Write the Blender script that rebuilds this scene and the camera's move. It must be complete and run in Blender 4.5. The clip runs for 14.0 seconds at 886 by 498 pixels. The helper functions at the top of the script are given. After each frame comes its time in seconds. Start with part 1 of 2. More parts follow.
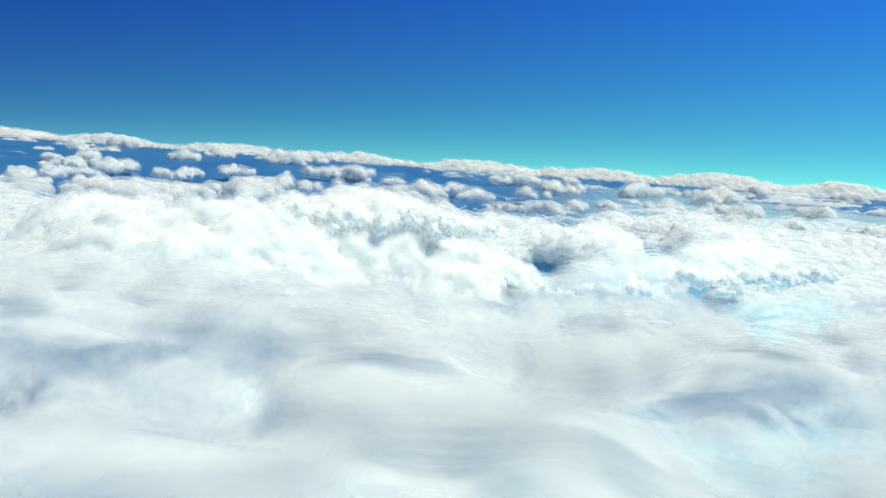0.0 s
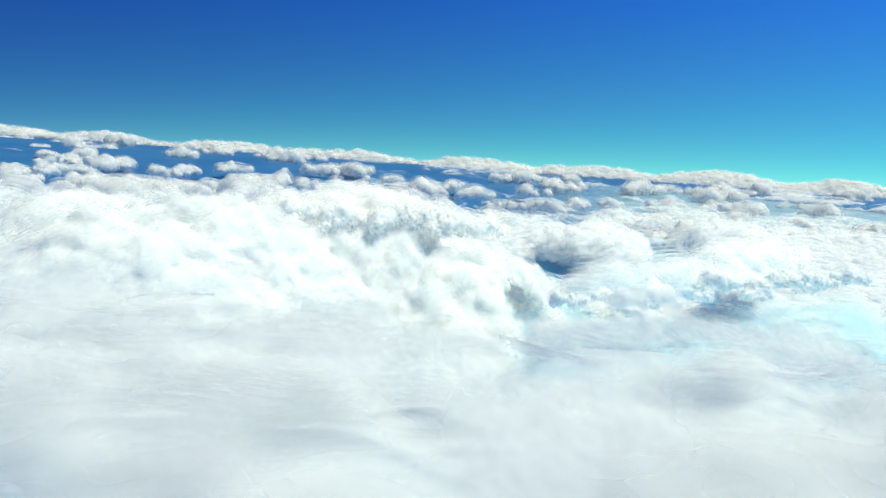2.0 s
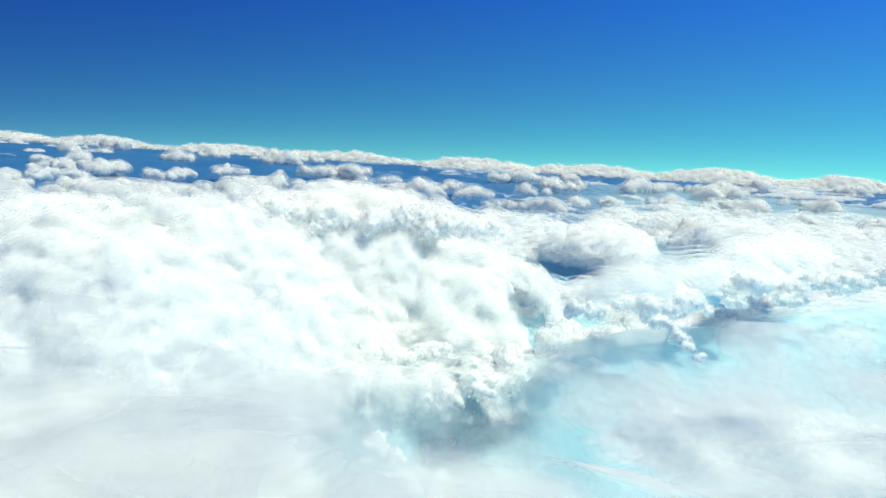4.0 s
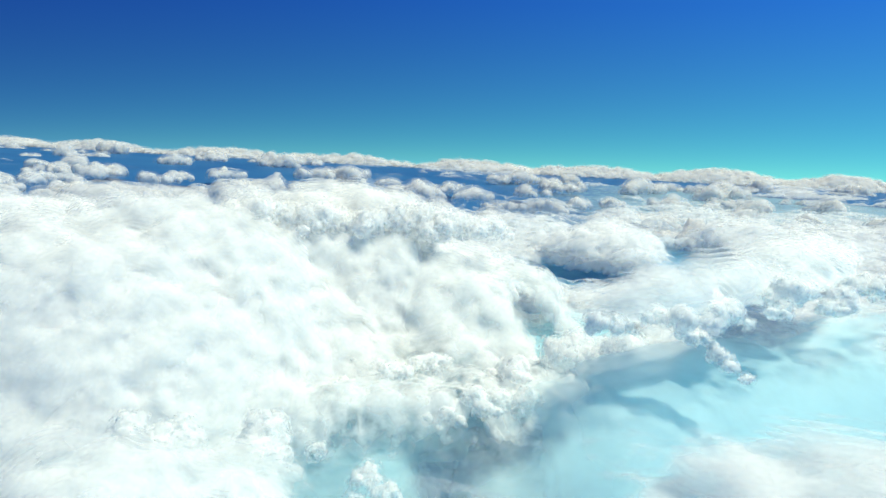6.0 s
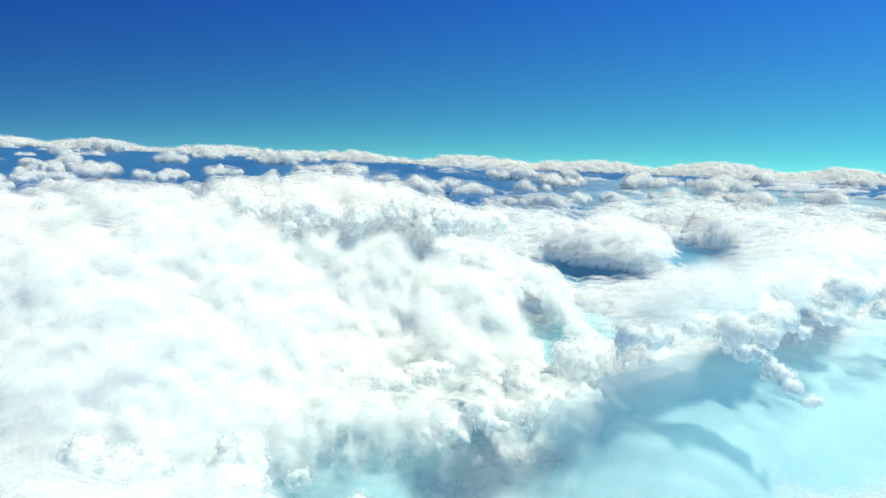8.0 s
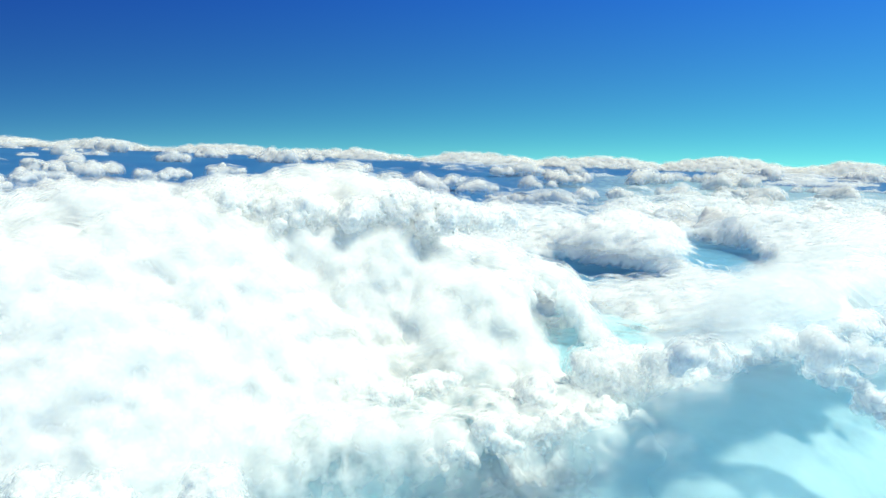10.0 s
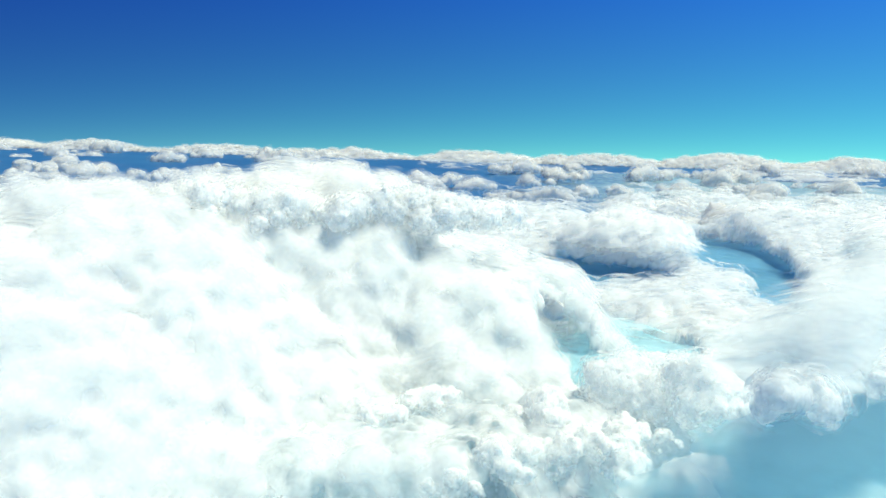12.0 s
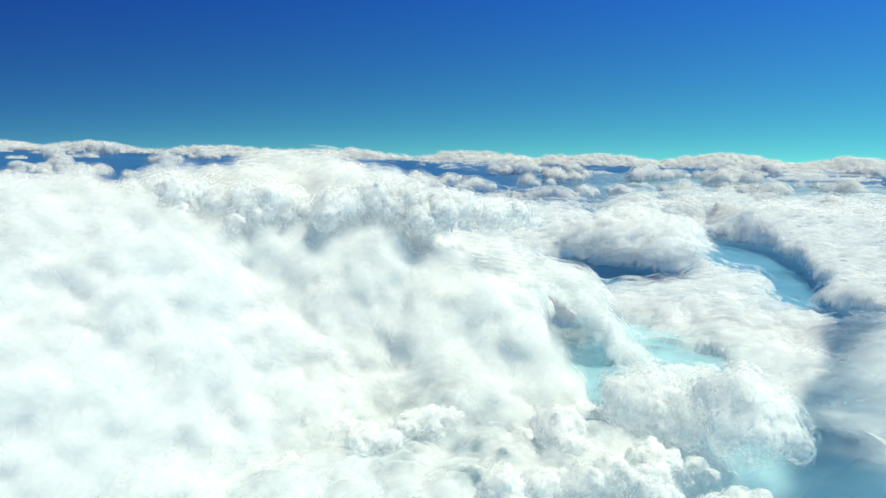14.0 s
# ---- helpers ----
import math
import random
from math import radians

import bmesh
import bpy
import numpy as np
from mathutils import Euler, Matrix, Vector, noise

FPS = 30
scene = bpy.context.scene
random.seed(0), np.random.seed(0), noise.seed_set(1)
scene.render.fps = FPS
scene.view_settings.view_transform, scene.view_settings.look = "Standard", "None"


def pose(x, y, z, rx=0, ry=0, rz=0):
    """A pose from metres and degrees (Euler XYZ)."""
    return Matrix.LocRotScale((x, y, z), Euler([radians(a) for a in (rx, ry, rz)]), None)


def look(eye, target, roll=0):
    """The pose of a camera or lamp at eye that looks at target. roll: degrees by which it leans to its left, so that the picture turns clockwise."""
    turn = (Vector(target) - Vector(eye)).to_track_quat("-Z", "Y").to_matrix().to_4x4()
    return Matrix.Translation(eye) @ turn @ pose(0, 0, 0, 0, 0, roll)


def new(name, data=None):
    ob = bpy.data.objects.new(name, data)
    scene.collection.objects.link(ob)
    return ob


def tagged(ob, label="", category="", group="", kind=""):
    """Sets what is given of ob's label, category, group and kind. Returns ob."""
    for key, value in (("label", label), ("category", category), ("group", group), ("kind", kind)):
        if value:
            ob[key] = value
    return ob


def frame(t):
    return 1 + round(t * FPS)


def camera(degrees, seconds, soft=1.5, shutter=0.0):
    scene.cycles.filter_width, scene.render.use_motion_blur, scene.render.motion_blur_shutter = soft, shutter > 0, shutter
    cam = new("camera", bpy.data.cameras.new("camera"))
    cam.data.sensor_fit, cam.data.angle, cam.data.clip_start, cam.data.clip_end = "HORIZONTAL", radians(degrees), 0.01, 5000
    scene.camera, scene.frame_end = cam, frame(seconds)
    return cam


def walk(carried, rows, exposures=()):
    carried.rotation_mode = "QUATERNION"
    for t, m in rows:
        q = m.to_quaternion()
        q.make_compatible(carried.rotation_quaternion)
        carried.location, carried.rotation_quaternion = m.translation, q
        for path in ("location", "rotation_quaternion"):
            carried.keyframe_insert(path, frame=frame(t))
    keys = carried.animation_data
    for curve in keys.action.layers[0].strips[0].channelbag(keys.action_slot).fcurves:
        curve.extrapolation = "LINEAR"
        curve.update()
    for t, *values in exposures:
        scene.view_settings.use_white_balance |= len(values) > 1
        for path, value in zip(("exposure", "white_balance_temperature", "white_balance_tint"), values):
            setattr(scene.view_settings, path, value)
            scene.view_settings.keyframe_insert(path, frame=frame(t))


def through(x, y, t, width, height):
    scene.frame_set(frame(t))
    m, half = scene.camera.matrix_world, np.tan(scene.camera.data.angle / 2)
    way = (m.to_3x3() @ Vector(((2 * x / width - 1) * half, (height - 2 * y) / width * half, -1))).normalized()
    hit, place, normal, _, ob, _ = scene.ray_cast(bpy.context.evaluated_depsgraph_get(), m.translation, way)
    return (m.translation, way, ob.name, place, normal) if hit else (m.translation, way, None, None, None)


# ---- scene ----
cam = camera(65.0, 14.0, soft=1.5)

# eye, yaw, pitch and lean of the flight: a straight, shallow descent
FLIGHT = [
    (0.0, -0.00, 0.00, 200.00, 2.05, -7.70, 4.12),
    (0.5, -0.17, 5.90, 199.38, 1.97, -7.91, 4.15),
    (1.0, -0.34, 11.80, 198.75, 1.99, -7.59, 4.09),
    (1.5, -0.52, 17.70, 198.11, 1.99, -7.62, 4.09),
    (2.0, -0.69, 23.60, 197.46, 2.02, -7.88, 4.09),
    (2.5, -0.86, 29.50, 196.81, 2.14, -7.88, 3.95),
    (3.0, -1.04, 35.40, 196.15, 2.09, -7.86, 3.80),
    (5.5, -1.92, 64.90, 192.71, 1.86, -7.65, 3.12),
    (6.0, -2.10, 70.80, 192.00, 1.91, -7.60, 3.07),
    (6.5, -2.27, 76.70, 191.28, 2.06, -7.91, 2.96),
    (7.0, -2.45, 82.60, 190.56, 1.80, -7.84, 2.83),
    (7.5, -2.63, 88.50, 189.82, 1.76, -7.65, 2.75),
    (8.0, -2.81, 94.40, 189.08, 1.81, -7.89, 2.60),
    (10.5, -3.73, 123.90, 185.25, 2.25, -8.10, 2.06),
    (11.0, -3.91, 129.80, 184.45, 2.16, -8.07, 1.91),
    (11.5, -4.10, 135.70, 183.66, 2.17, -8.10, 1.82),
    (12.0, -4.28, 141.60, 182.85, 2.05, -8.18, 1.71),
    (12.5, -4.47, 147.50, 182.03, 2.15, -7.89, 1.62),
    (13.0, -4.65, 153.40, 181.21, 2.23, -7.64, 1.48),
    (13.5, -4.84, 159.30, 180.38, 2.01, -7.91, 1.43),
    (14.0, -5.03, 165.20, 179.54, 2.00, -8.08, 1.55),
]


def aim(x, y, z, yaw, pitch, lean):
    a, p = radians(yaw), radians(pitch)
    way = Vector((-math.sin(a) * math.cos(p), math.cos(a) * math.cos(p), math.sin(p)))
    return look((x, y, z), Vector((x, y, z)) + way * 100, lean)


# the brightness wavers a little on the way
EXPOSURES = [(t, 0.36 + d, 7450, -3) for t, d in (
    (0.0, 0.06), (1.0, -0.04), (2.0, 0.06), (3.0, 0.12), (3.6, 0.10), (5.5, -0.06), (6.5, -0.06), (7.5, -0.02), (8.2, 0.09),
    (10.5, 0.14), (11.5, 0.10), (12.5, 0.03), (13.5, -0.06), (14.0, -0.10))]
walk(cam, [(t, aim(*row)) for t, *row in FLIGHT], EXPOSURES)
scene.cycles.transparent_max_bounces = 72
scene.cycles.max_bounces, scene.cycles.diffuse_bounces, scene.cycles.transmission_bounces = 14, 10, 10

# ---- daylight ----
SUN_AZ, SUN_EL = 98.0, 68.0      # degrees to the right of the flight, and above the horizon
world = bpy.data.worlds.new("sky")
scene.world = world
world.use_nodes = True
wn = world.node_tree.nodes
wl = world.node_tree.links
wn.clear()
sky = wn.new("ShaderNodeTexSky")
sky.sky_type, sky.sun_disc = "NISHITA", False
sky.sun_elevation, sky.sun_rotation = radians(SUN_EL), radians(SUN_AZ)
sky.altitude, sky.air_density, sky.dust_density, sky.ozone_density = 8500, 1.0, 1.0, 5.0
grade = wn.new("ShaderNodeHueSaturation")
grade.inputs["Saturation"].default_value = 1.23
grade.inputs["Hue"].default_value = 0.510
back = wn.new("ShaderNodeBackground")
back.inputs["Strength"].default_value = 0.37
wout = wn.new("ShaderNodeOutputWorld")
wl.new(sky.outputs["Color"], grade.inputs["Color"])
# sky lookup raised, so its milky horizon belt drops below the cloud bank
way_in = wn.new("ShaderNodeTexCoord")
lift = wn.new("ShaderNodeVectorMath")
lift.operation = "MULTIPLY_ADD"
lift.inputs[1].default_value, lift.inputs[2].default_value = (1, 1, 1.5), (0, 0, 0.10)
even = wn.new("ShaderNodeVectorMath")
even.operation = "NORMALIZE"
wl.new(way_in.outputs["Generated"], lift.inputs[0])
wl.new(lift.outputs["Vector"], even.inputs[0])
wl.new(even.outputs["Vector"], sky.inputs["Vector"])
# gradient multiplied into the sky: brighter towards the sun's side
where = wn.new("ShaderNodeTexCoord")
side = wn.new("ShaderNodeVectorMath")
side.operation = "DOT_PRODUCT"
side.inputs[1].default_value = (math.sin(radians(SUN_AZ)), math.cos(radians(SUN_AZ)), 0)
wl.new(where.outputs["Generated"], side.inputs[0])
span = wn.new("ShaderNodeMapRange")
span.inputs["From Min"].default_value, span.inputs["From Max"].default_value = -1.0, 1.0
wl.new(side.outputs["Value"], span.inputs["Value"])
glow = wn.new("ShaderNodeMix")
glow.data_type = "RGBA"
glow.inputs["A"].default_value = (0.21, 0.28, 0.42, 1)
glow.inputs["B"].default_value = (1.7, 2.55, 1.12, 1)
wl.new(span.outputs["Result"], glow.inputs["Factor"])
lit = wn.new("ShaderNodeMix")
lit.data_type, lit.blend_type = "RGBA", "MULTIPLY"
lit.inputs["Factor"].default_value = 1.0
# hand tint: greener near the clouds, bluer above, neutral overhead for the fill light
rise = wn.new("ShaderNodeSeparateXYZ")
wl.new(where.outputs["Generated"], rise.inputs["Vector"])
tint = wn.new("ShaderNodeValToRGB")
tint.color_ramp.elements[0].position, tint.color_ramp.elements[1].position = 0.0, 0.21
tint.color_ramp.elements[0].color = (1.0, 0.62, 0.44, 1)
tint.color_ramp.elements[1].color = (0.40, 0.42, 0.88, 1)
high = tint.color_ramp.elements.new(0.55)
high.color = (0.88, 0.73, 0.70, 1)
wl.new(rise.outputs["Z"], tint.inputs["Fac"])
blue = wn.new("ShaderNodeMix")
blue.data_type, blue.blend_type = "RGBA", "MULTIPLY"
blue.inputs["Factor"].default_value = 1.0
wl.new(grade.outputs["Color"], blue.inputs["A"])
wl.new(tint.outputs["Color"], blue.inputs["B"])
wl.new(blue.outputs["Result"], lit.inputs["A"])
wl.new(glow.outputs["Result"], lit.inputs["B"])
wl.new(lit.outputs["Result"], back.inputs["Color"])
wl.new(back.outputs["Background"], wout.inputs["Surface"])

sun = new("sun", bpy.data.lights.new("sun", "SUN"))
sun.data.energy, sun.data.angle, sun.data.color = 3.35, radians(5.0), (1.0, 0.965, 0.91)
az, el = radians(SUN_AZ), radians(SUN_EL)
sun_way = Vector((math.sin(az) * math.cos(el), math.cos(az) * math.cos(el), math.sin(el)))
sun.matrix_world = look(sun_way * 3000, (0, 0, 0))


# ---- materials ----
def cloud_material(name, colour=(0.985, 0.985, 0.98), grain=6.0, veil=1.0, thin=0.55, relief=0.14, through=0.45, detail=5):
    """Water droplets: white, matt, letting light through; thin where the cloud's depth runs out."""
    m = bpy.data.materials.new(name)
    m.use_nodes = True
    n, l = m.node_tree.nodes, m.node_tree.links
    n.clear()
    out = n.new("ShaderNodeOutputMaterial")
    geo = n.new("ShaderNodeNewGeometry")
    big = n.new("ShaderNodeTexNoise")
    big.inputs["Scale"].default_value, big.inputs["Detail"].default_value = 1.0 / (grain * 6), 1
    fine = n.new("ShaderNodeTexNoise")
    fine.inputs["Scale"].default_value, fine.inputs["Detail"].default_value = 1.0 / grain, detail
    fine.inputs["Roughness"].default_value = 0.52
    l.new(geo.outputs["Position"], big.inputs["Vector"])
    l.new(geo.outputs["Position"], fine.inputs["Vector"])
    tone = n.new("ShaderNodeValToRGB")
    tone.color_ramp.elements[0].position, tone.color_ramp.elements[1].position = 0.3, 0.7
    tone.color_ramp.elements[0].color = (colour[0] * 0.97, colour[1] * 0.98, colour[2] * 0.99, 1)
    tone.color_ramp.elements[1].color = (*colour, 1)
    l.new(big.outputs["Fac"], tone.inputs["Fac"])
    bump = n.new("ShaderNodeBump")
    bump.inputs["Strength"].default_value, bump.inputs["Distance"].default_value = relief, grain * 0.35
    l.new(fine.outputs["Fac"], bump.inputs["Height"])
    diff = n.new("ShaderNodeBsdfDiffuse")
    trans = n.new("ShaderNodeBsdfTranslucent")
    for s in (diff, trans):
        l.new(tone.outputs["Color"], s.inputs["Color"])
        l.new(bump.outputs["Normal"], s.inputs["Normal"])
    body = n.new("ShaderNodeMixShader")
    body.inputs["Fac"].default_value = through
    l.new(diff.outputs["BSDF"], body.inputs[1])
    l.new(trans.outputs["BSDF"], body.inputs[2])
    dens = n.new("ShaderNodeAttribute")
    dens.attribute_name = "thickness"
    add = n.new("ShaderNodeMath")                 # density + (noise - 0.5) * thin
    add.operation = "MULTIPLY_ADD"
    mid = n.new("ShaderNodeMath")
    mid.operation = "SUBTRACT"
    mid.inputs[1].default_value = 0.5
    l.new(fine.outputs["Fac"], mid.inputs[0])
    l.new(mid.outputs["Value"], add.inputs[0])
    add.inputs[1].default_value = thin * 2
    l.new(dens.outputs["Fac"], add.inputs[2])
    soft = n.new("ShaderNodeMapRange")
    soft.interpolation_type = "SMOOTHSTEP"
    soft.inputs["From Min"].default_value, soft.inputs["From Max"].default_value = 0.08, 0.95
    soft.inputs["To Max"].default_value = veil
    l.new(add.outputs["Value"], soft.inputs["Value"])
    clear = n.new("ShaderNodeBsdfTransparent")
    mix = n.new("ShaderNodeMixShader")
    l.new(soft.outputs["Result"], mix.inputs["Fac"])
    l.new(clear.outputs["BSDF"], mix.inputs[1])
    l.new(body.outputs["Shader"], mix.inputs[2])
    l.new(mix.outputs["Shader"], out.inputs["Surface"])
    return m


def sea_material():
    m = bpy.data.materials.new("sea")
    m.use_nodes = True
    n, l = m.node_tree.nodes, m.node_tree.links
    b = n["Principled BSDF"]
    geo = n.new("ShaderNodeNewGeometry")
    tex = n.new("ShaderNodeTexNoise")
    tex.inputs["Scale"].default_value, tex.inputs["Detail"].default_value = 0.004, 6
    l.new(geo.outputs["Position"], tex.inputs["Vector"])
    ramp = n.new("ShaderNodeValToRGB")
    ramp.color_ramp.elements[0].position, ramp.color_ramp.elements[1].position = 0.35, 0.68
    ramp.color_ramp.elements[0].color = (0.020, 0.115, 0.30, 1)
    ramp.color_ramp.elements[1].color = (0.032, 0.15, 0.34, 1)
    l.new(tex.outputs["Fac"], ramp.inputs["Fac"])
    l.new(ramp.outputs["Color"], b.inputs["Base Color"])
    b.inputs["Roughness"].default_value = 0.55
    b.inputs["Specular IOR Level"].default_value = 0.2
    fine = n.new("ShaderNodeTexNoise")
    fine.inputs["Scale"].default_value, fine.inputs["Detail"].default_value = 0.08, 4
    l.new(geo.outputs["Position"], fine.inputs["Vector"])
    bump = n.new("ShaderNodeBump")
    bump.inputs["Strength"].default_value, bump.inputs["Distance"].default_value = 0.2, 1.0
    l.new(fine.outputs["Fac"], bump.inputs["Height"])
    l.new(bump.outputs["Normal"], b.inputs["Normal"])
    return m


CLOUD = cloud_material("cloud", relief=0.3)
# distance haze put into the colour: far clouds and fluff a duller cream
CLOUD_FAR = cloud_material("cloud_far", (0.93, 0.91, 0.89), grain=30.0, thin=0.8)
CLOUD_HEAD = cloud_material("cloud_head", grain=1.8, thin=0.75, relief=0.35)
MIST = cloud_material("mist", (0.81, 0.825, 0.84), grain=5.0, veil=0.85, thin=0.8, relief=0.1, through=0.28)
FLUFF = cloud_material("cloud_fluff", grain=12.0, veil=0.5, thin=1.5, relief=0.0, through=0.5, detail=4)
FLUFF_FAR = cloud_material("cloud_fluff_far", (0.93, 0.92, 0.91), grain=50.0, veil=0.5, thin=1.4, relief=0.0, through=0.5, detail=3)
FLUFF_MIST = cloud_material("mist_fluff", (0.85, 0.86, 0.87), grain=5.5, veil=0.34, thin=1.5, relief=0.0, through=0.5, detail=1)
MIST_VEIL = cloud_material("mist_veil", (0.87, 0.88, 0.895), grain=8.0, veil=0.8, thin=1.7, relief=0.5, through=0.5, detail=4)
FLUFF_SMALL = cloud_material("cloud_fluff_small", grain=2.2, veil=0.5, thin=1.5, relief=0.0, through=0.5, detail=2)
# bright haze put into plain cyan and blue sheet colours
PAINTED_HAZE = cloud_material("haze", (0.64, 0.90, 0.95), grain=30.0, veil=0.6, thin=0.5, relief=0.0)
PAINTED_HAZE_BLUE = cloud_material("painted_blue_haze", (0.28, 0.62, 0.82), grain=60.0, veil=0.7, thin=0.4, relief=0.0)
SEA = sea_material()


# ---- noise ----
def hashed(ix, iy, seed):
    h = (ix.astype(np.int64) * 374761393 + iy.astype(np.int64) * 668265263 + seed * 974711) & 0xFFFFFFFF
    h = ((h ^ (h >> 13)) * 1274126177) & 0xFFFFFFFF
    h = ((h ^ (h >> 16)) * 2246822519) & 0xFFFFFFFF
    return ((h ^ (h >> 15)) & 0xFFFFFF) / float(0xFFFFFF)


def smooth(a, b, v):
    t = np.clip((v - a) / (b - a), 0, 1)
    return t * t * (3 - 2 * t)


def value_noise(x, y, seed):
    ix, iy = np.floor(x), np.floor(y)
    fx, fy = x - ix, y - iy
    fx, fy = fx ** 3 * (fx * (fx * 6 - 15) + 10), fy ** 3 * (fy * (fy * 6 - 15) + 10)
    a, b = hashed(ix, iy, seed), hashed(ix + 1, iy, seed)
    c, d = hashed(ix, iy + 1, seed), hashed(ix + 1, iy + 1, seed)
    return (a + (b - a) * fx) * (1 - fy) + (c + (d - c) * fx) * fy


def fbm(x, y, size, octaves, seed, gain=0.5):
    """Soft noise from -1 to 1."""
    total, amp, norm = np.zeros_like(x), 1.0, 0.0
    for k in range(octaves):
        total += amp * (value_noise(x / size + k * 17.3, y / size - k * 9.1, seed + k) * 2 - 1)
        norm, amp, size = norm + amp, amp * gain, size * 0.5
    return total / norm


def caps(x, y, size, seed):
    """Round heads packed side by side, each from 0 at its foot to 1 at its crown."""
    u, v = x / size, y / size
    ix, iy = np.floor(u), np.floor(v)
    total = np.ones_like(u)
    for dx in (-1, 0, 1):
        for dy in (-1, 0, 1):
            cx, cy = ix + dx, iy + dy
            px, py = cx + 0.1 + 0.8 * hashed(cx, cy, seed), cy + 0.1 + 0.8 * hashed(cx, cy, seed + 51)
            r = 0.6 + 0.42 * hashed(cx, cy, seed + 97)
            d2 = ((u - px) ** 2 + (v - py) ** 2) / (r * r)
            total += np.exp(9 * r * np.sqrt(np.maximum(0.0, 1 - d2))) - 1
    return np.log(total) / 9


def billows(x, y, size, octaves, seed, gain=0.52):
    """Cauliflower heads upon heads, in metres for a largest head of that size."""
    wx = x + size * 0.25 * fbm(x, y, size * 0.8, 3, seed + 400)
    wy = y + size * 0.25 * fbm(x, y, size * 0.8, 3, seed + 500)
    total, amp = np.zeros_like(x), size * 0.5
    for k in range(octaves):
        total += amp * (caps(wx + 31.7 * k, wy - 12.9 * k, size, seed + 7 * k) - 0.5)
        size, amp = size * 0.48, amp * gain
    return total


# ---- meshes of clouds ----
def sheet_mesh(name, x, y, z, dens, keep=0.0):
    """One mesh over a grid of points, without the cells where there is no cloud."""
    rows, cols = x.shape
    idx = np.arange(rows * cols).reshape(rows, cols)
    a, b, c, d = idx[:-1, :-1], idx[:-1, 1:], idx[1:, 1:], idx[1:, :-1]
    full = np.maximum(np.maximum(dens[:-1, :-1], dens[:-1, 1:]), np.maximum(dens[1:, 1:], dens[1:, :-1])) > keep
    quads = np.stack([a[full], b[full], c[full], d[full]], 1)
    used = np.unique(quads)
    renum = np.full(rows * cols, -1, dtype=np.int64)
    renum[used] = np.arange(len(used))
    quads = renum[quads]
    co = np.stack([x.ravel()[used], y.ravel()[used], z.ravel()[used]], 1)
    me = bpy.data.meshes.new(name)
    me.vertices.add(len(co))
    me.vertices.foreach_set("co", co.astype(np.float32).ravel())
    me.loops.add(quads.size)
    me.loops.foreach_set("vertex_index", quads.astype(np.int32).ravel())
    me.polygons.add(len(quads))
    me.polygons.foreach_set("loop_start", np.arange(0, quads.size, 4, dtype=np.int32))
    me.update(calc_edges=True)
    me.polygons.foreach_set("use_smooth", np.ones(len(quads), dtype=bool))
    at = me.attributes.new("thickness", "FLOAT", "POINT")
    at.data.foreach_set("value", dens.ravel()[used].astype(np.float32))
    return me


def bulge(x, y, z, amount):
    """Pushes a relief out along its own slope, so that heads swell over their feet."""
    gy = np.gradient(z, axis=0) / np.maximum(np.abs(np.gradient(y, axis=0)), 1e-3)
    gx = np.gradient(z, axis=1) / np.maximum(np.abs(np.gradient(x, axis=1)), 1e-3)
    s = amount / np.sqrt(1 + gx * gx + gy * gy)
    return x - gx * s, y - gy * s


def grid(x0, x1, y0, y1, step):
    return np.meshgrid(np.arange(x0, x1 + step, step, dtype=float), np.arange(y0, y1 + step, step, dtype=float))


def fan(y0, y1, ratio, slope, cols):
    """A grid whose cells grow with the distance."""
    count = int(math.log(y1 / y0) / math.log(ratio)) + 2
    ys = y0 * ratio ** np.arange(count)
    s = np.linspace(-slope, slope, cols)
    return ys[:, None] * s[None, :], np.repeat(ys[:, None], cols, 1)


def blurred(z, cells):
    """Box-blurred twice along both ways."""
    for axis in (0, 1, 0, 1):
        n = z.shape[axis]
        pad = [(0, 0), (0, 0)]
        pad[axis] = (cells + 1, cells)
        total = np.cumsum(np.pad(z, pad, mode="edge"), axis=axis)
        hi = np.take(total, np.arange(2 * cells + 1, 2 * cells + 1 + n), axis=axis)
        lo = np.take(total, np.arange(0, n), axis=axis)
        z = (hi - lo) / (2 * cells + 1)
    return z


def add_cloud(name, label, x, y, z, dens, material, push=0.0, category="cloud", group="", kind="", shells=0, rise=1.1, thin_out=2,
              soft=1, fluff=None, start=0.72, lid=None):
    """The body of a cloud and the loose droplets round it: skins one above the other, ever more torn."""
    bx, by = bulge(x, y, z, push) if push else (x, y)
    me = sheet_mesh(name, bx, by, z, dens)
    me.materials.append(material)
    ob = tagged(new(name, me), label, category, group, kind)
    if not shells:
        return ob
    base = blurred(z, soft) if soft else z
    n = thin_out
    for k in range(1, shells + 1):
        sx, sy = bulge(x, y, base, push + 0.3 * k * rise)
        vd = dens * start - 0.70 * (k - 1) / shells - 0.8 * (1 - smooth(0.05, 0.6, dens))
        sz = base + rise * k
        if lid is not None:
            sz = np.minimum(sz, lid - 0.25 * (shells - k))
        vm = sheet_mesh("veil", sx[::n, ::n], sy[::n, ::n], sz[::n, ::n], vd[::n, ::n], -0.45)
        vm.materials.append(fluff or FLUFF)
        tagged(new("veil", vm), "thin wisps of mist on the cloud").parent = ob
    return ob


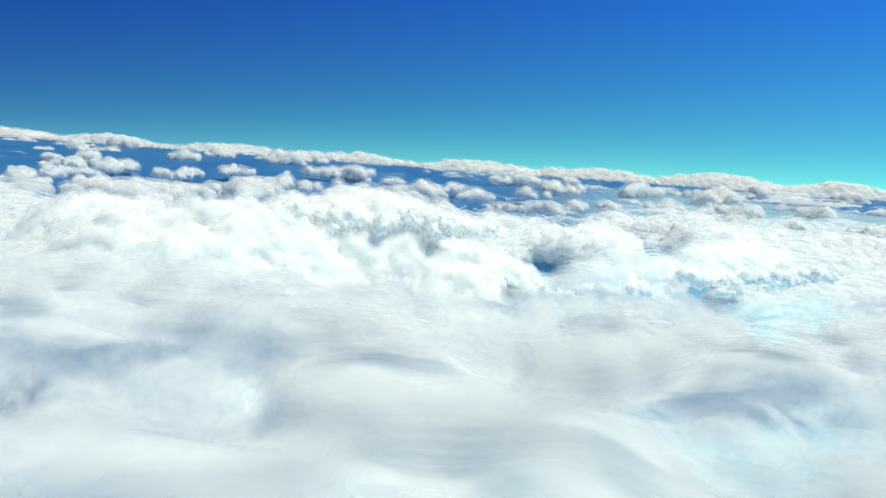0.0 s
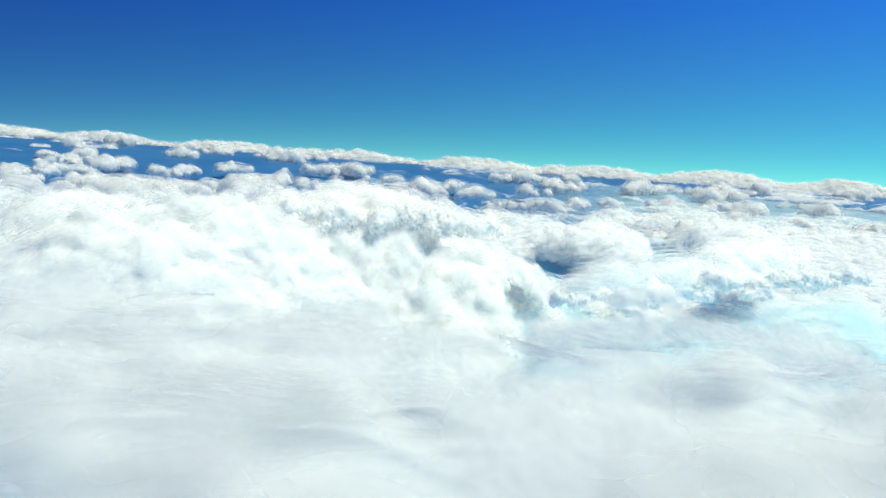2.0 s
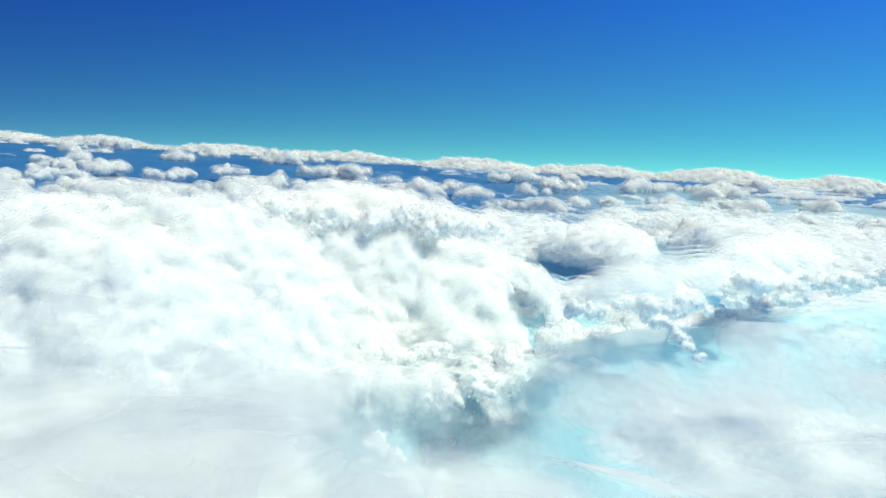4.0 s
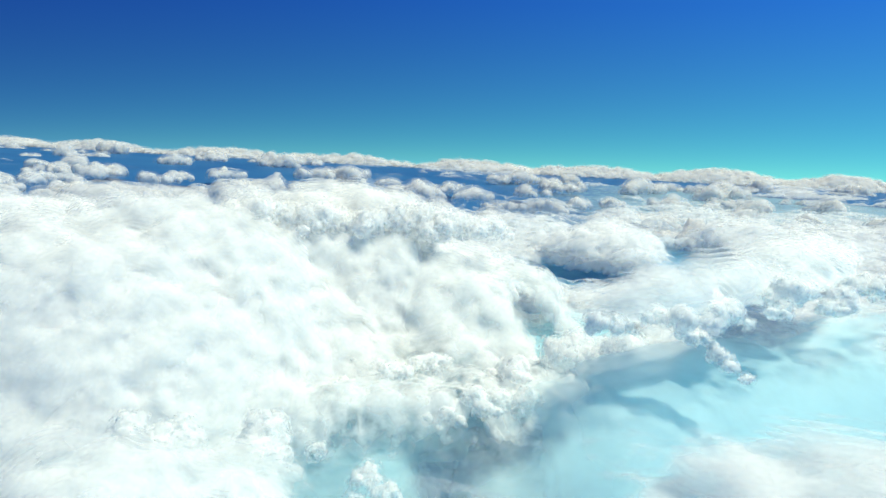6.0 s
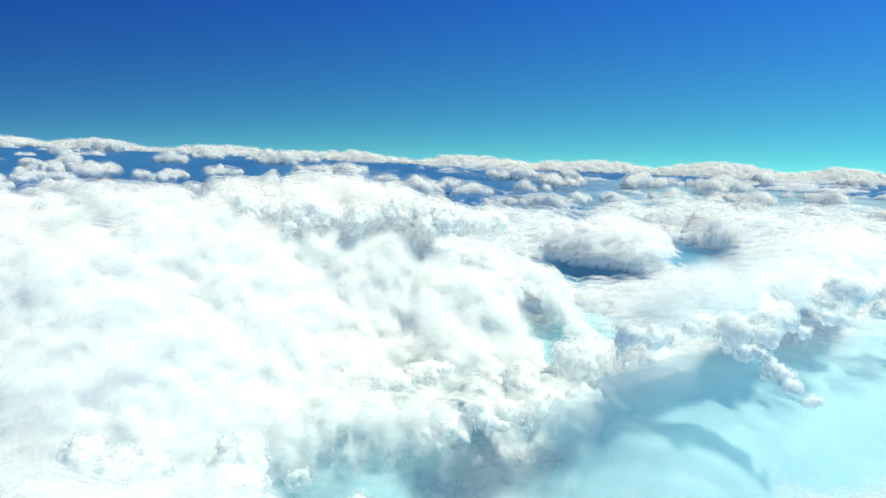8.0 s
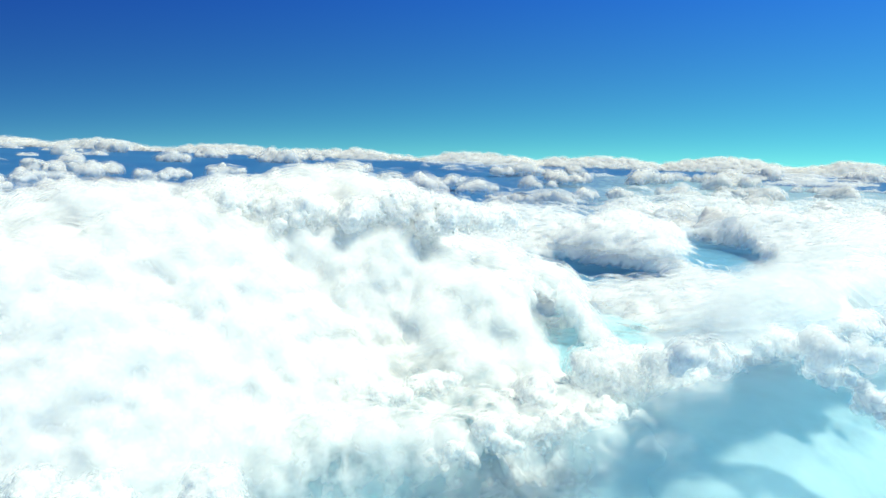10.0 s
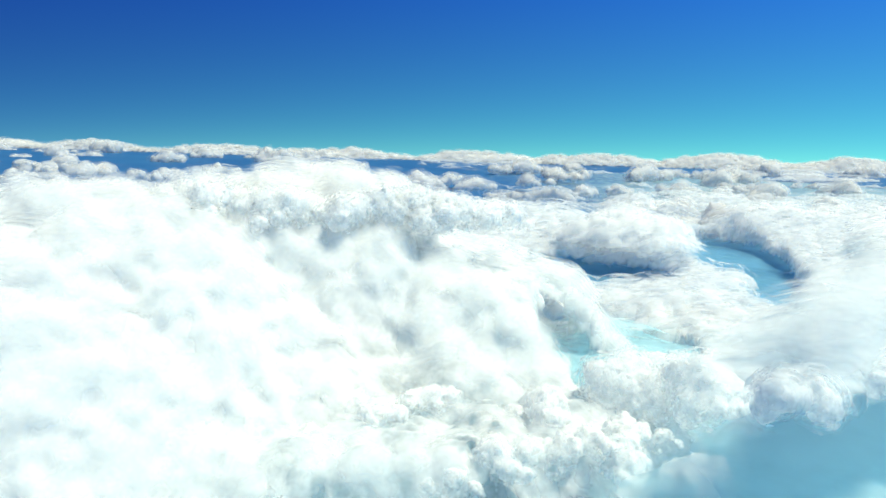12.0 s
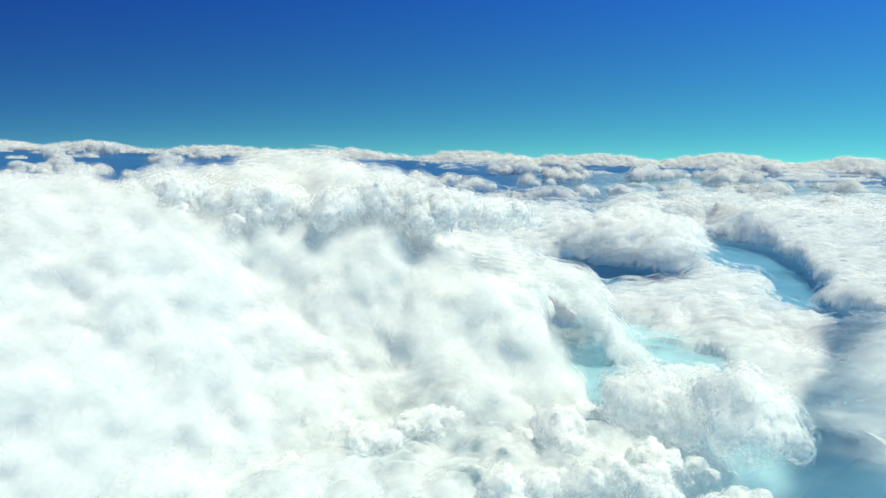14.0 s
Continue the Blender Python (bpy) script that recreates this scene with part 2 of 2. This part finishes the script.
def mound(x, y, cx, cy, rx, ry, turn=0.0, ragged=0.25, size=60.0, seed=1, power=2.0):
    """1 at the middle of an oval, 0 on its ragged outline, below 0 outside."""
    c, s = math.cos(radians(turn)), math.sin(radians(turn))
    u, v = ((x - cx) * c + (y - cy) * s) / rx, (-(x - cx) * s + (y - cy) * c) / ry
    r = (np.abs(u) ** power + np.abs(v) ** power) ** (1 / power)
    return 1 - r + ragged * fbm(x, y, size, 5, seed)


def cumulus(name, label, cx, cy, rx, ry, top, base, heads, step, seed, turn=0.0, ragged=0.25, rough=1.0, edge=0.35,
            lean=(0.0, 0.0), material=None, group="", octaves=4, shells=5, rise=1.3, fluff=None, power=2.0, push=0.0, flat=0.6, patchy=0.0, patch=0.0, swell=0.0,
            outline=None, holes=()):
    """One cloud: an oval mass with a ragged outline, heaped with heads, thinning out at its rim."""
    m = 1.35
    reach = m * max(rx, ry) if turn else 0
    x, y = grid(cx - (reach or m * rx), cx + (reach or m * rx), cy - (reach or m * ry), cy + (reach or m * ry), step)
    e = mound(x, y, cx, cy, rx, ry, turn, ragged, max(rx, ry) * 0.7, seed, power)
    if outline:
        e = outline(x, y) + ragged * fbm(x, y, max(rx, ry) * 0.7, 5, seed)
    torn = np.zeros_like(e)
    for hx, hy, hrx, hry, deep in holes:
        torn = torn + deep * smooth(0, 0.7, mound(x, y, hx, hy, hrx, hry, 0, 0.7, 0.7 * max(hrx, hry), int(hx * 7 + hy) % 811))
    body = smooth(0, flat, e - 0.25 * torn)
    top = top + swell * fbm(x, y, heads * 2.2, 4, seed + 80)
    hill = base + (top - base) * body + lean[0] * (x - cx) + lean[1] * (y - cy)
    z = hill + rough * billows(x, y, heads, octaves, seed + 20) * smooth(-0.02, 0.3, e)
    dens = smooth(0.0, edge, e - torn)
    if patchy:
        dens = dens * np.clip(0.85 + patchy * 1.6 * fbm(x, y, patch or heads * 0.8, 5, seed + 60), 0, 1)
    return add_cloud(name, label, x, y, z, dens, material or CLOUD, push, group=group, shells=shells, rise=rise, fluff=fluff)


# ---- heaped clouds of round heads upon round heads ----
def ball():
    bm = bmesh.new()
    bmesh.ops.create_icosphere(bm, subdivisions=2, radius=1.0)
    bm.verts.ensure_lookup_table()
    v = np.array([q.co[:] for q in bm.verts])
    f = np.array([[q.index for q in t.verts] for t in bm.faces])
    bm.free()
    return v, f


BALL_V, BALL_F = ball()


def heap(cx, cy, base, rx, ry, tall, seed, count=9, levels=(9, 6), turn=0.0):
    """Centres and radii of heads: great ones in a flat-based oval, smaller ones budding from their upper sides."""
    r = random.Random(seed)
    c, s = math.cos(radians(turn)), math.sin(radians(turn))
    great = []
    for k in range(count):
        a, d = r.uniform(0, 2 * math.pi), math.sqrt(r.random())
        u, v = d * math.cos(a), d * math.sin(a)
        h = tall * (1 - 0.75 * d * d) * r.uniform(0.75, 1.0)
        rad = max(0.33 * h + 0.10 * min(rx, ry), 0.22 * min(rx, ry)) * r.uniform(0.8, 1.15)
        here = Vector((cx + c * u * rx - s * v * ry, cy + s * u * rx + c * v * ry, base + max(h - rad, 0.25 * rad)))
        for n in range(12):                       # drawn in until it touches the others
            if not great or min((here - Vector(q[:3])).length / (rad + q[3]) for q in great) < 0.8:
                break
            here = here.lerp(Vector((cx, cy, here.z)), 0.2)
        great.append((*here, rad))
    heads, last = list(great), great
    for n in levels:
        young = []
        for (x, y, z, rad) in last:
            for k in range(n):
                a, up = r.uniform(0, 2 * math.pi), r.uniform(-0.35, 1.0)
                w = math.sqrt(max(0.0, 1 - up * up))
                q = rad * r.uniform(0.22, 0.44)
                d = rad * r.uniform(0.80, 1.0)
                young.append((x + d * w * math.cos(a), y + d * w * math.sin(a), z + d * up, q))
        heads, last = heads + young, young
    return np.array([q for q in heads if q[2] > base - 0.3 * tall])


def skin(co, fa, voxel, melt):
    """One closed skin round overlapping balls."""
    raw = bpy.data.meshes.new("raw")
    raw.from_pydata(co, [], fa.tolist())
    tmp = new("raw", raw)
    mod = tmp.modifiers.new("melt", "REMESH")
    mod.mode, mod.voxel_size = "VOXEL", voxel
    sm = tmp.modifiers.new("soften", "SMOOTH")
    sm.factor, sm.iterations = 0.5, melt
    me = bpy.data.meshes.new_from_object(tmp.evaluated_get(bpy.context.evaluated_depsgraph_get()))
    bpy.data.objects.remove(tmp)
    bpy.data.meshes.remove(raw)
    return me


def vertex_data(me):
    v = np.empty(len(me.vertices) * 3, dtype=np.float32)
    nrm = np.empty(len(me.vertices) * 3, dtype=np.float32)
    me.vertices.foreach_get("co", v)
    me.vertices.foreach_get("normal", nrm)
    return v.reshape(-1, 3).astype(float), nrm.reshape(-1, 3).astype(float)


def puff_cloud(name, label, heads, voxel, base, fade, material, group="", veils=((0.14, 0.1), (0.30, 0.25), (0.50, 0.4)), fluff=None, scale=10.0, category="cloud", seed=0, under=None, melt=2):
    """Melts the heads into one skin; it thins out towards the base over the height fade."""
    co = (BALL_V[None] * heads[:, None, 3:4] + heads[:, None, :3]).reshape(-1, 3)
    fa = (BALL_F[None] + (np.arange(len(heads)) * len(BALL_V))[:, None, None]).reshape(-1, 3)
    me = skin(co, fa, voxel, melt)
    me.name = name
    v, nrm = vertex_data(me)
    rough = fbm(v[:, 0] + 0.6 * v[:, 2], v[:, 1] - 0.7 * v[:, 2], scale * 0.5, 4, seed + 5)
    v = v + nrm * (rough * scale * 0.2)[:, None]
    dens = np.clip(0.12 + (v[:, 2] - base) / fade + 0.45 * fbm(v[:, 0] + v[:, 2], v[:, 1], scale * 1.2, 4, seed + 9), 0.0, 1.0)
    me.vertices.foreach_set("co", v.astype(np.float32).ravel())
    me.attributes.new("thickness", "FLOAT", "POINT").data.foreach_set("value", dens.astype(np.float32))
    me.polygons.foreach_set("use_smooth", np.ones(len(me.polygons), dtype=bool))
    me.materials.clear()
    me.materials.append(material)
    ob = new(name, me)
    if under:
        ob.parent = under
        tagged(ob, label)
    else:
        tagged(ob, label, category, group)
    if not veils:
        return ob
    coarse = skin(co, fa, voxel * 1.9, melt + 1)
    v, nrm = vertex_data(coarse)
    dens = np.clip(0.12 + (v[:, 2] - base) / fade, -0.6, 1.0) * 0.75
    for lift, sparse in veils:
        vm = coarse.copy()
        vm.name = "veil"
        vm.vertices.foreach_set("co", (v + nrm * lift * scale).astype(np.float32).ravel())
        vm.attributes.new("thickness", "FLOAT", "POINT").data.foreach_set("value", (dens - sparse).astype(np.float32))
        vm.polygons.foreach_set("use_smooth", np.ones(len(vm.polygons), dtype=bool))
        vm.materials.clear()
        vm.materials.append(fluff or FLUFF_SMALL)
        w = tagged(new("veil", vm), "thin wisps of mist on the cloud")
        w.parent = ob
    bpy.data.meshes.remove(coarse)
    return ob


# ---- the sea far below, rising with the haze towards the horizon ----
gx, gy = np.meshgrid(np.linspace(-4990, 4990, 121), np.linspace(-2500, 4990, 101))
dist = np.sqrt(gx ** 2 + gy ** 2)
gz = -40 + 150 * smooth(300, 4600, dist)
sea = new("sea", sheet_mesh("sea", gx, gy, gz, np.ones_like(gx)))
sea.data.materials.append(SEA)
tagged(sea, "hazy blue sea far below the clouds", "water", kind="structure")


# ---- the cloud deck: a plateau with a cliff towards the flight, breaking up into the distance ----

def deck_level(y):
    return np.interp(y, [0, 270, 310, 400, 520, 570, 700, 900, 1500, 2500, 3600, 5000],
                     [40, 48, 66, 106, 104, 103, 103, 103, 85, 70, 90, 125])


dx, dy = fan(230, 4750, 1.0060, 0.72, 600)
hole = np.zeros_like(dx)


def gap(cx, cy, rx, ry, turn=0.0, depth=1.6, ragged=0.35, rim=0.5):
    """An opening in the deck."""
    global hole
    e = mound(dx, dy, cx, cy, rx, ry, turn, ragged, max(rx, ry) * 0.6, int(cx * 3 + cy) % 991)
    hole = np.maximum(hole, smooth(0, rim, e) * depth)


gap(76, 608, 76, 78, 8, 2.4)            # blue crescent before the oval cloud
gap(206, 692, 46, 135, -8, 2.4)         # and beside it
gap(172, 512, 30, 66, -6, 2.2)
gap(50, 446, 36, 26, depth=1.1)    # hollow in the plateau
gap(185, 300, 150, 110, 0, 1.6)             # the wide opening under the shelf
gap(105, 310, 75, 48, depth=1.9)
gap(28, 380, 26, 42, depth=2.0)
gap(54, 392, 32, 26, depth=2.0)
gap(-48, 366, 18, 14, depth=0.6)
gap(-250, 700, 130, 70)            # blue strip behind the great cumulus
gap(-700, 1300, 380, 260, 0, 0.8, 0.5, 1.0)

edge_y = 366 + 30 * fbm(dx, dy, 90, 4, 5) - 45 * smooth(20, 60, dx)
level = deck_level(dy - (edge_y - 366))
cover = 0.85 + 0.30 * fbm(dx, dy, 120, 5, 3) + 0.3 * fbm(dx, dy, 900, 4, 9) * smooth(600, 900, dy)
cover = cover - smooth(680, 1000, dy) * (0.72 + 0.20 * smooth(0.1, -0.4, dx / dy)) - hole - smooth(330, 270, dy) * 1.3
low = smooth(0.0, 0.7, cover)
z = level + 7 * low - 3
near_w = 1 - smooth(650, 1000, dy)
z = z + (near_w * (0.8 - 0.35 * smooth(430, 520, dy)) * billows(dx, dy, 30, 5, 11) + (1 - near_w) * billows(dx, dy, 120, 4, 12, 0.5) * 0.9) * smooth(0.0, 0.5, cover)
deck = add_cloud("cloud_deck", "broken deck of white heaped cloud with blue gaps", dx, dy, z, smooth(0.0, 0.5, cover), CLOUD,
          push=1.5, category="clouds", kind="stuff", shells=2, rise=1.8 * np.clip(dy / 320, 1, 9))

# ---- coloured sheets painted as haze, added to brighten the gaps ----
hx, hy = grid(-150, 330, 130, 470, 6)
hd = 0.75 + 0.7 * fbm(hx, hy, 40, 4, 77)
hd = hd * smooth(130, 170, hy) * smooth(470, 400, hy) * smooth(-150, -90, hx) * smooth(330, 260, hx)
add_cloud("painted_haze_layer", "cyan sheet painted as thin pale haze, lightening the gap", hx, hy, 82 + 10 * smooth(300, 350, hy) + 5 * fbm(hx, hy, 40, 4, 78), hd, PAINTED_HAZE,
          category="haze", kind="stuff", shells=3, rise=4.0, fluff=PAINTED_HAZE, start=1.15, thin_out=1)

# cyan put under the torn holes, as hazy light would colour them
hx, hy = grid(-26, 112, 335, 470, 3)
hd = (0.7 + 1.0 * fbm(hx, hy, 16, 4, 84)) * smooth(0, 0.5, mound(hx, hy, 40, 400, 62, 62, 0, 0.3, 30, 85))
add_cloud("painted_haze_layer", "cyan sheet painted as haze in the torn shoulder", hx, hy, 109 + 4 * fbm(hx, hy, 16, 4, 86), hd, PAINTED_HAZE,
          category="haze", kind="stuff", shells=2, rise=3.0, fluff=PAINTED_HAZE, start=1.15, thin_out=1)

# added slanting sheet; its cyan brightens the shade under the shelf
hx, hu = grid(-6, 215, 0, 132, 4)
hy, hz = 124 + 0.95 * hu + 0.8 * np.maximum(0, hx - 30), 98 + 44 * smooth(0, 95, hu) + 3 * fbm(hx, hu, 40, 3, 79)
hd = (0.80 + 0.6 * fbm(hx, hu * 1.4, 46, 4, 80)) * smooth(-6, 34, hx) * smooth(215, 150, hx) * smooth(0, 30, hu) * smooth(132, 105, hu)
add_cloud("painted_haze_layer", "cyan sheet added below the shelf's edge to brighten its shade", hx, hy, hz - 6, hd, PAINTED_HAZE, category="haze", kind="stuff",
          shells=2, rise=5.0, fluff=PAINTED_HAZE, start=1.15, thin_out=1)

# blue sheet added under the deck, lifting the dark shade in its gaps
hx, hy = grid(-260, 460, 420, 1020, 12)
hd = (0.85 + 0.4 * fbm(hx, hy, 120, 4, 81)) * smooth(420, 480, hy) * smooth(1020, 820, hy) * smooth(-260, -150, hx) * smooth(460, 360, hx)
add_cloud("painted_haze_layer", "blue sheet painted as haze, lightening the gaps round the oval cloud", hx, hy, 90 + 3 * fbm(hx, hy, 90, 3, 82), hd, PAINTED_HAZE_BLUE,
          category="haze", kind="stuff", shells=2, rise=3.0, fluff=PAINTED_HAZE_BLUE, start=1.15, thin_out=1)

# sun-side glow of distant haze painted as a sheet, denser to the right
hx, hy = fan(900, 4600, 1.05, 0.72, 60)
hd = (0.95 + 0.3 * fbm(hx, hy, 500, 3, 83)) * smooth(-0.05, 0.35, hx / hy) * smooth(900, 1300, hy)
add_cloud("painted_haze_layer", "pale blue sheet painted as bright haze over the far sea", hx, hy, 40 + 60 * smooth(300, 4600, hy), hd, PAINTED_HAZE, category="haze", kind="stuff")

# ---- single clouds, the largest first ----
massif = cumulus("cumulus_cloud", "large bright white cumulus massif with a ragged crest", -66, 404, 118, 88, 166, 110, 24, 1.3, 31, turn=0,
        ragged=0.26, rough=0.62, octaves=4, push=1.2, flat=0.75, power=2.2, swell=6)
cumulus("cloud_shoulder", "low white cloud shoulder sloping down from the cumulus", 10, 408, 84, 98, 136, 104, 22, 1.3, 37,
        ragged=0.3, rough=0.5, octaves=4, push=1.0, flat=0.8, swell=5, lean=(-0.25, 0.0), holes=((28, 374, 17, 24, 1.3), (60, 390, 20, 13, 1.2)))
cumulus("cumulus_mound", "rounded white cumulus mound behind smooth layered cloud", -190, 405, 110, 95, 152, 118, 34, 1.4, 43,
        ragged=0.35, rough=0.5, octaves=4, push=1.5, flat=1.0, swell=8)


def shelf_outline(x, y):
    """Straight in front, slanting on one side."""
    front, back = (y - 204 - 0.85 * np.maximum(0, x - 30)) / 26, (462 - y) / 90
    side = ((x - 22) - 0.5 * (y - 200)) / 60
    return np.minimum(np.minimum(front, back), np.minimum(side, (0.6 * (y - 100) + 8 - x) / 40))


shelf = cumulus("cloud_shelf", "broad white cloud shelf with a knobbly front edge", 185, 360, 150, 150, 159, 154, 20, 1.0, 47,
        ragged=0.3, rough=0.65, octaves=6, push=1.5, flat=0.6, edge=0.22, swell=5, lean=(0.0, -0.05), outline=shelf_outline)
cumulus("stratus_cloud", "broad layered white cloud plain with faint grey folds", -135, 330, 122, 112, 154, 108, 34, 1.2, 61,
        ragged=0.22, rough=0.55, octaves=4, flat=0.8, swell=6, lean=(-0.09, 0.2), push=0.8)
apron = cumulus("foot_cloud", "knobbly white cloud apron at the foot of the cumulus", -22, 328, 96, 46, 106, 88, 12, 1.0, 65, turn=12,
        ragged=0.4, rough=1.05, octaves=5, push=0.8, flat=0.5, swell=5, patchy=0.7, patch=15, shells=2)
slab = cumulus("low_cloud", "low white cloud slab with knobbly heads below the flight", -72, 200, 60, 46, 122, 106, 12, 0.9, 67,
        ragged=0.45, rough=0.7, octaves=5, push=0.8, flat=0.8, swell=4)
cumulus("oval_cloud", "oval flat-topped white cloud ringed by blue gaps", 128, 702, 62, 82, 128, 113, 26, 1.6, 73, ragged=0.4, rough=0.4,
        flat=0.6, octaves=5)

# a soft bank of mist that the flight skims
mist_x, mist_y = grid(-84, 84, -14, 108, 0.5)
away = smooth(100, 58, mist_y + 26 * fbm(mist_x, mist_y, 34, 4, 540) - 0.35 * np.clip(mist_x, 0, 60))
sides = smooth(-84, -60, mist_x) * smooth(84, 60, mist_x) * smooth(-14, -8, mist_y)
flow = mist_x + 3 * fbm(mist_x, mist_y, 12, 3, 530)
mz = 200 - 0.118 * mist_y - 9.8 + 0.035 * np.abs(mist_x) + 2.4 * fbm(mist_x, mist_y, 26, 3, 500) + 0.8 * billows(flow, mist_y, 9, 3, 510)
mlid = 200 - 0.112 * mist_y - 3.4 - 0.4 * fbm(mist_x, mist_y, 6, 3, 520)
mz = blurred(np.minimum(mz, mlid - 2.0), 2)
md = away * sides * np.clip(0.78 + 2.2 * fbm(mist_x, mist_y, 15, 4, 550), 0.0, 1)
mist = add_cloud("mist_cloud", "soft grey-white mist bank close below the flight", mist_x, mist_y, mz, md, MIST, push=0.25,
                 shells=6, rise=0.36, fluff=FLUFF_MIST, lid=mlid, soft=3)
for k in range(9):                                  # veils of mist leaning forward, one behind the other
    vx, vu = np.meshgrid(np.arange(-74, 75, 1.0), np.linspace(0, 1, 17))
    vy = 10 + 9.5 * k + 14 * (vu - 0.5) + 3 * fbm(vx, vu * 2 + 40 * k, 34, 2, 560)
    vz = 200 - 0.112 * vy - 14 + 10.2 * vu + 0.5 * fbm(vx, vu * 4 + 30 * k, 16, 2, 570) + 0.03 * np.abs(vx)
    vz = np.minimum(vz, 200 - 0.112 * vy - 3.3)
    vd = np.clip(0.62 + 1.3 * fbm(vx, vu * 12 + 25 * k, 24, 3, 580) - 0.07 * max(0, k - 5), 0, 1)
    vd = vd * smooth(0, 0.3, vu) * smooth(1.0, 0.55, vu + 0.25 * fbm(vx, vx * 0 + 9 * k, 13, 4, 590)) * smooth(74, 54, np.abs(vx))
    if k > 6:
        vd = vd * smooth(-14, 14, vx)
    vm = sheet_mesh("mist_veil", vx, vy, vz, vd)
    vm.materials.append(MIST_VEIL)
    tagged(new("mist_veil", vm), "leaning veil of thin grey-white mist").parent = mist
cumulus("low_mist", "thin patch of white mist low in the gap", 54, 150, 54, 30, 154, 151, 24, 1.0, 91,
        ragged=0.5, rough=0.15, edge=0.6, material=MIST, flat=1.0, patchy=0.3)

# ---- knobbly heads on the shelf's front edge, on the cliff and on the crest ----
for k in range(17):
    x = 27 + 8 * k + 3 * math.sin(k * 2.7)
    y = 204 + 0.85 * max(0, x - 30) - 4 + 4 * math.sin(k * 1.9 + 1)
    tops = 167 - 0.03 * x + 2 * math.sin(k * 1.3)
    puff_cloud("head", "knobbly white head on the front edge", heap(x, y, tops - 6, 7.5, 5.5, 6 + 1.2 * math.sin(k * 2.2), 300 + k, 8, (10, 7)),
               0.40, tops - 8, 6, CLOUD_HEAD, scale=2.5, seed=k, under=shelf, melt=1)
for k in range(6):
    x, y, z = 43 + 1.9 * k, 207 - 0.9 * k + math.sin(k * 2.1), 161 - 1.3 * k
    puff_cloud("head", "white wisp hanging over the gap", heap(x, y, z - 2.5, 3.4 - 0.15 * k, 3, 3.6 - 0.2 * k, 350 + k, 6, (8, 5)), 0.3, z - 3, 2.5, CLOUD_HEAD,
               scale=1.8, seed=90 + k, under=shelf, melt=1)
CLIFF = ((44, 340, 108, 15), (64, 332, 110, 15))
for k, (x, y, foot, wide) in enumerate(CLIFF):
    puff_cloud("head", "knobbly white head on the cliff", heap(x, y, foot, wide, 15, 20, 330 + k, 9, (9, 7)),
               0.9, foot - 4, 22, CLOUD_HEAD, scale=7, seed=20 + k, under=deck)
rng = random.Random(29)
for k in range(13):
    x = -104 + 9.0 * k + rng.uniform(-3, 3)
    y = 370 + 0.25 * (x + 82) + rng.uniform(-6, 6)
    size = rng.uniform(0.9, 1.5)
    tops = 170.5 - 0.02 * (x + 82) + rng.uniform(-4, 2) - (0.6 * max(0, -92 - x))
    puff_cloud("head", "frayed white head on the crest", heap(x, y, tops - 13, 15 * size, 11 * size, 13, 360 + k, 11, (9, 7)),
               0.8, tops - 15, 12, CLOUD_HEAD, scale=5, seed=40 + k, under=massif, melt=2)
rng = random.Random(23)
for k in range(30):
    x = -128 + 6.2 * k + rng.uniform(-6, 6)
    y = 297 + 0.05 * (x + 118) + rng.uniform(-8, 26)
    size = rng.uniform(0.6, 1.25)
    tops = 114 + 0.15 * (y - 305) + rng.uniform(-5, 3)
    puff_cloud("head", "knobbly white head along the cloud's foot",
               heap(x, y, tops - 11 * size, 13 * size, 8 * size, 11 * size, 420 + k, 9, (11, 8)),
               0.65 * max(size, 0.8), tops - 11 * size, 11 * size, CLOUD_HEAD, scale=4, seed=70 + k, under=apron, melt=1, veils=((0.10, 0.15), (0.22, 0.35)))
for k in range(8):
    a = -2.3 + 0.60 * k
    x, y = -66 + (58 + 6 * math.sin(k * 2.5)) * math.cos(a), 198 + (48 + 5 * math.sin(k * 3.1)) * math.sin(a)
    puff_cloud("head", "knobbly white head on the slab", heap(x, y, 108, 14, 11, 13 + 3 * math.sin(k * 2.2), 390 + k, 8, (10, 8)),
               0.55, 110, 10, CLOUD_HEAD, scale=3.5, seed=50 + k, under=slab, melt=1)

# ---- scattered clouds farther out ----
rng = random.Random(5)
for k in range(125):
    far = 930 * (4.3 ** ((k + rng.random()) / 125))
    side = 0.68 * (2 * rng.random() ** 1.05 - 1)
    wide = rng.uniform(45, 95) * (0.55 + far / 2200)
    foot = float(deck_level(far)) - 6
    puff_cloud("far_cloud", "small heaped cream-white cloud floating over blue gaps",
               heap(side * far, far, foot, wide, wide * rng.uniform(0.45, 0.8), wide * rng.uniform(0.30, 0.46), 200 + k * 3, rng.randint(9, 15), (6, 4),
                    rng.uniform(-20, 20)), wide / 16, foot - 4, wide * 0.25, CLOUD_FAR, "scattered clouds", fluff=FLUFF_FAR, veils=((0.2, 0.15), (0.45, 0.32)), scale=wide * 0.25, seed=60 + k)

# ---- the bank along the horizon ----
for k in range(9):
    cumulus("horizon_cloud", "long low cream-coloured cloud bank on the horizon", -3200 + 800 * k, 4560 - 20 * (k % 3), 620, 150,
            152 + 6 * math.sin(k * 2.3) + 11 * max(0, k - 4), 100, 70, 12, 101 + k, ragged=0.35, material=CLOUD_FAR, group="clouds along the horizon",
            octaves=5, rough=0.75, push=4, flat=0.9, shells=3, rise=6.0, fluff=FLUFF_FAR)
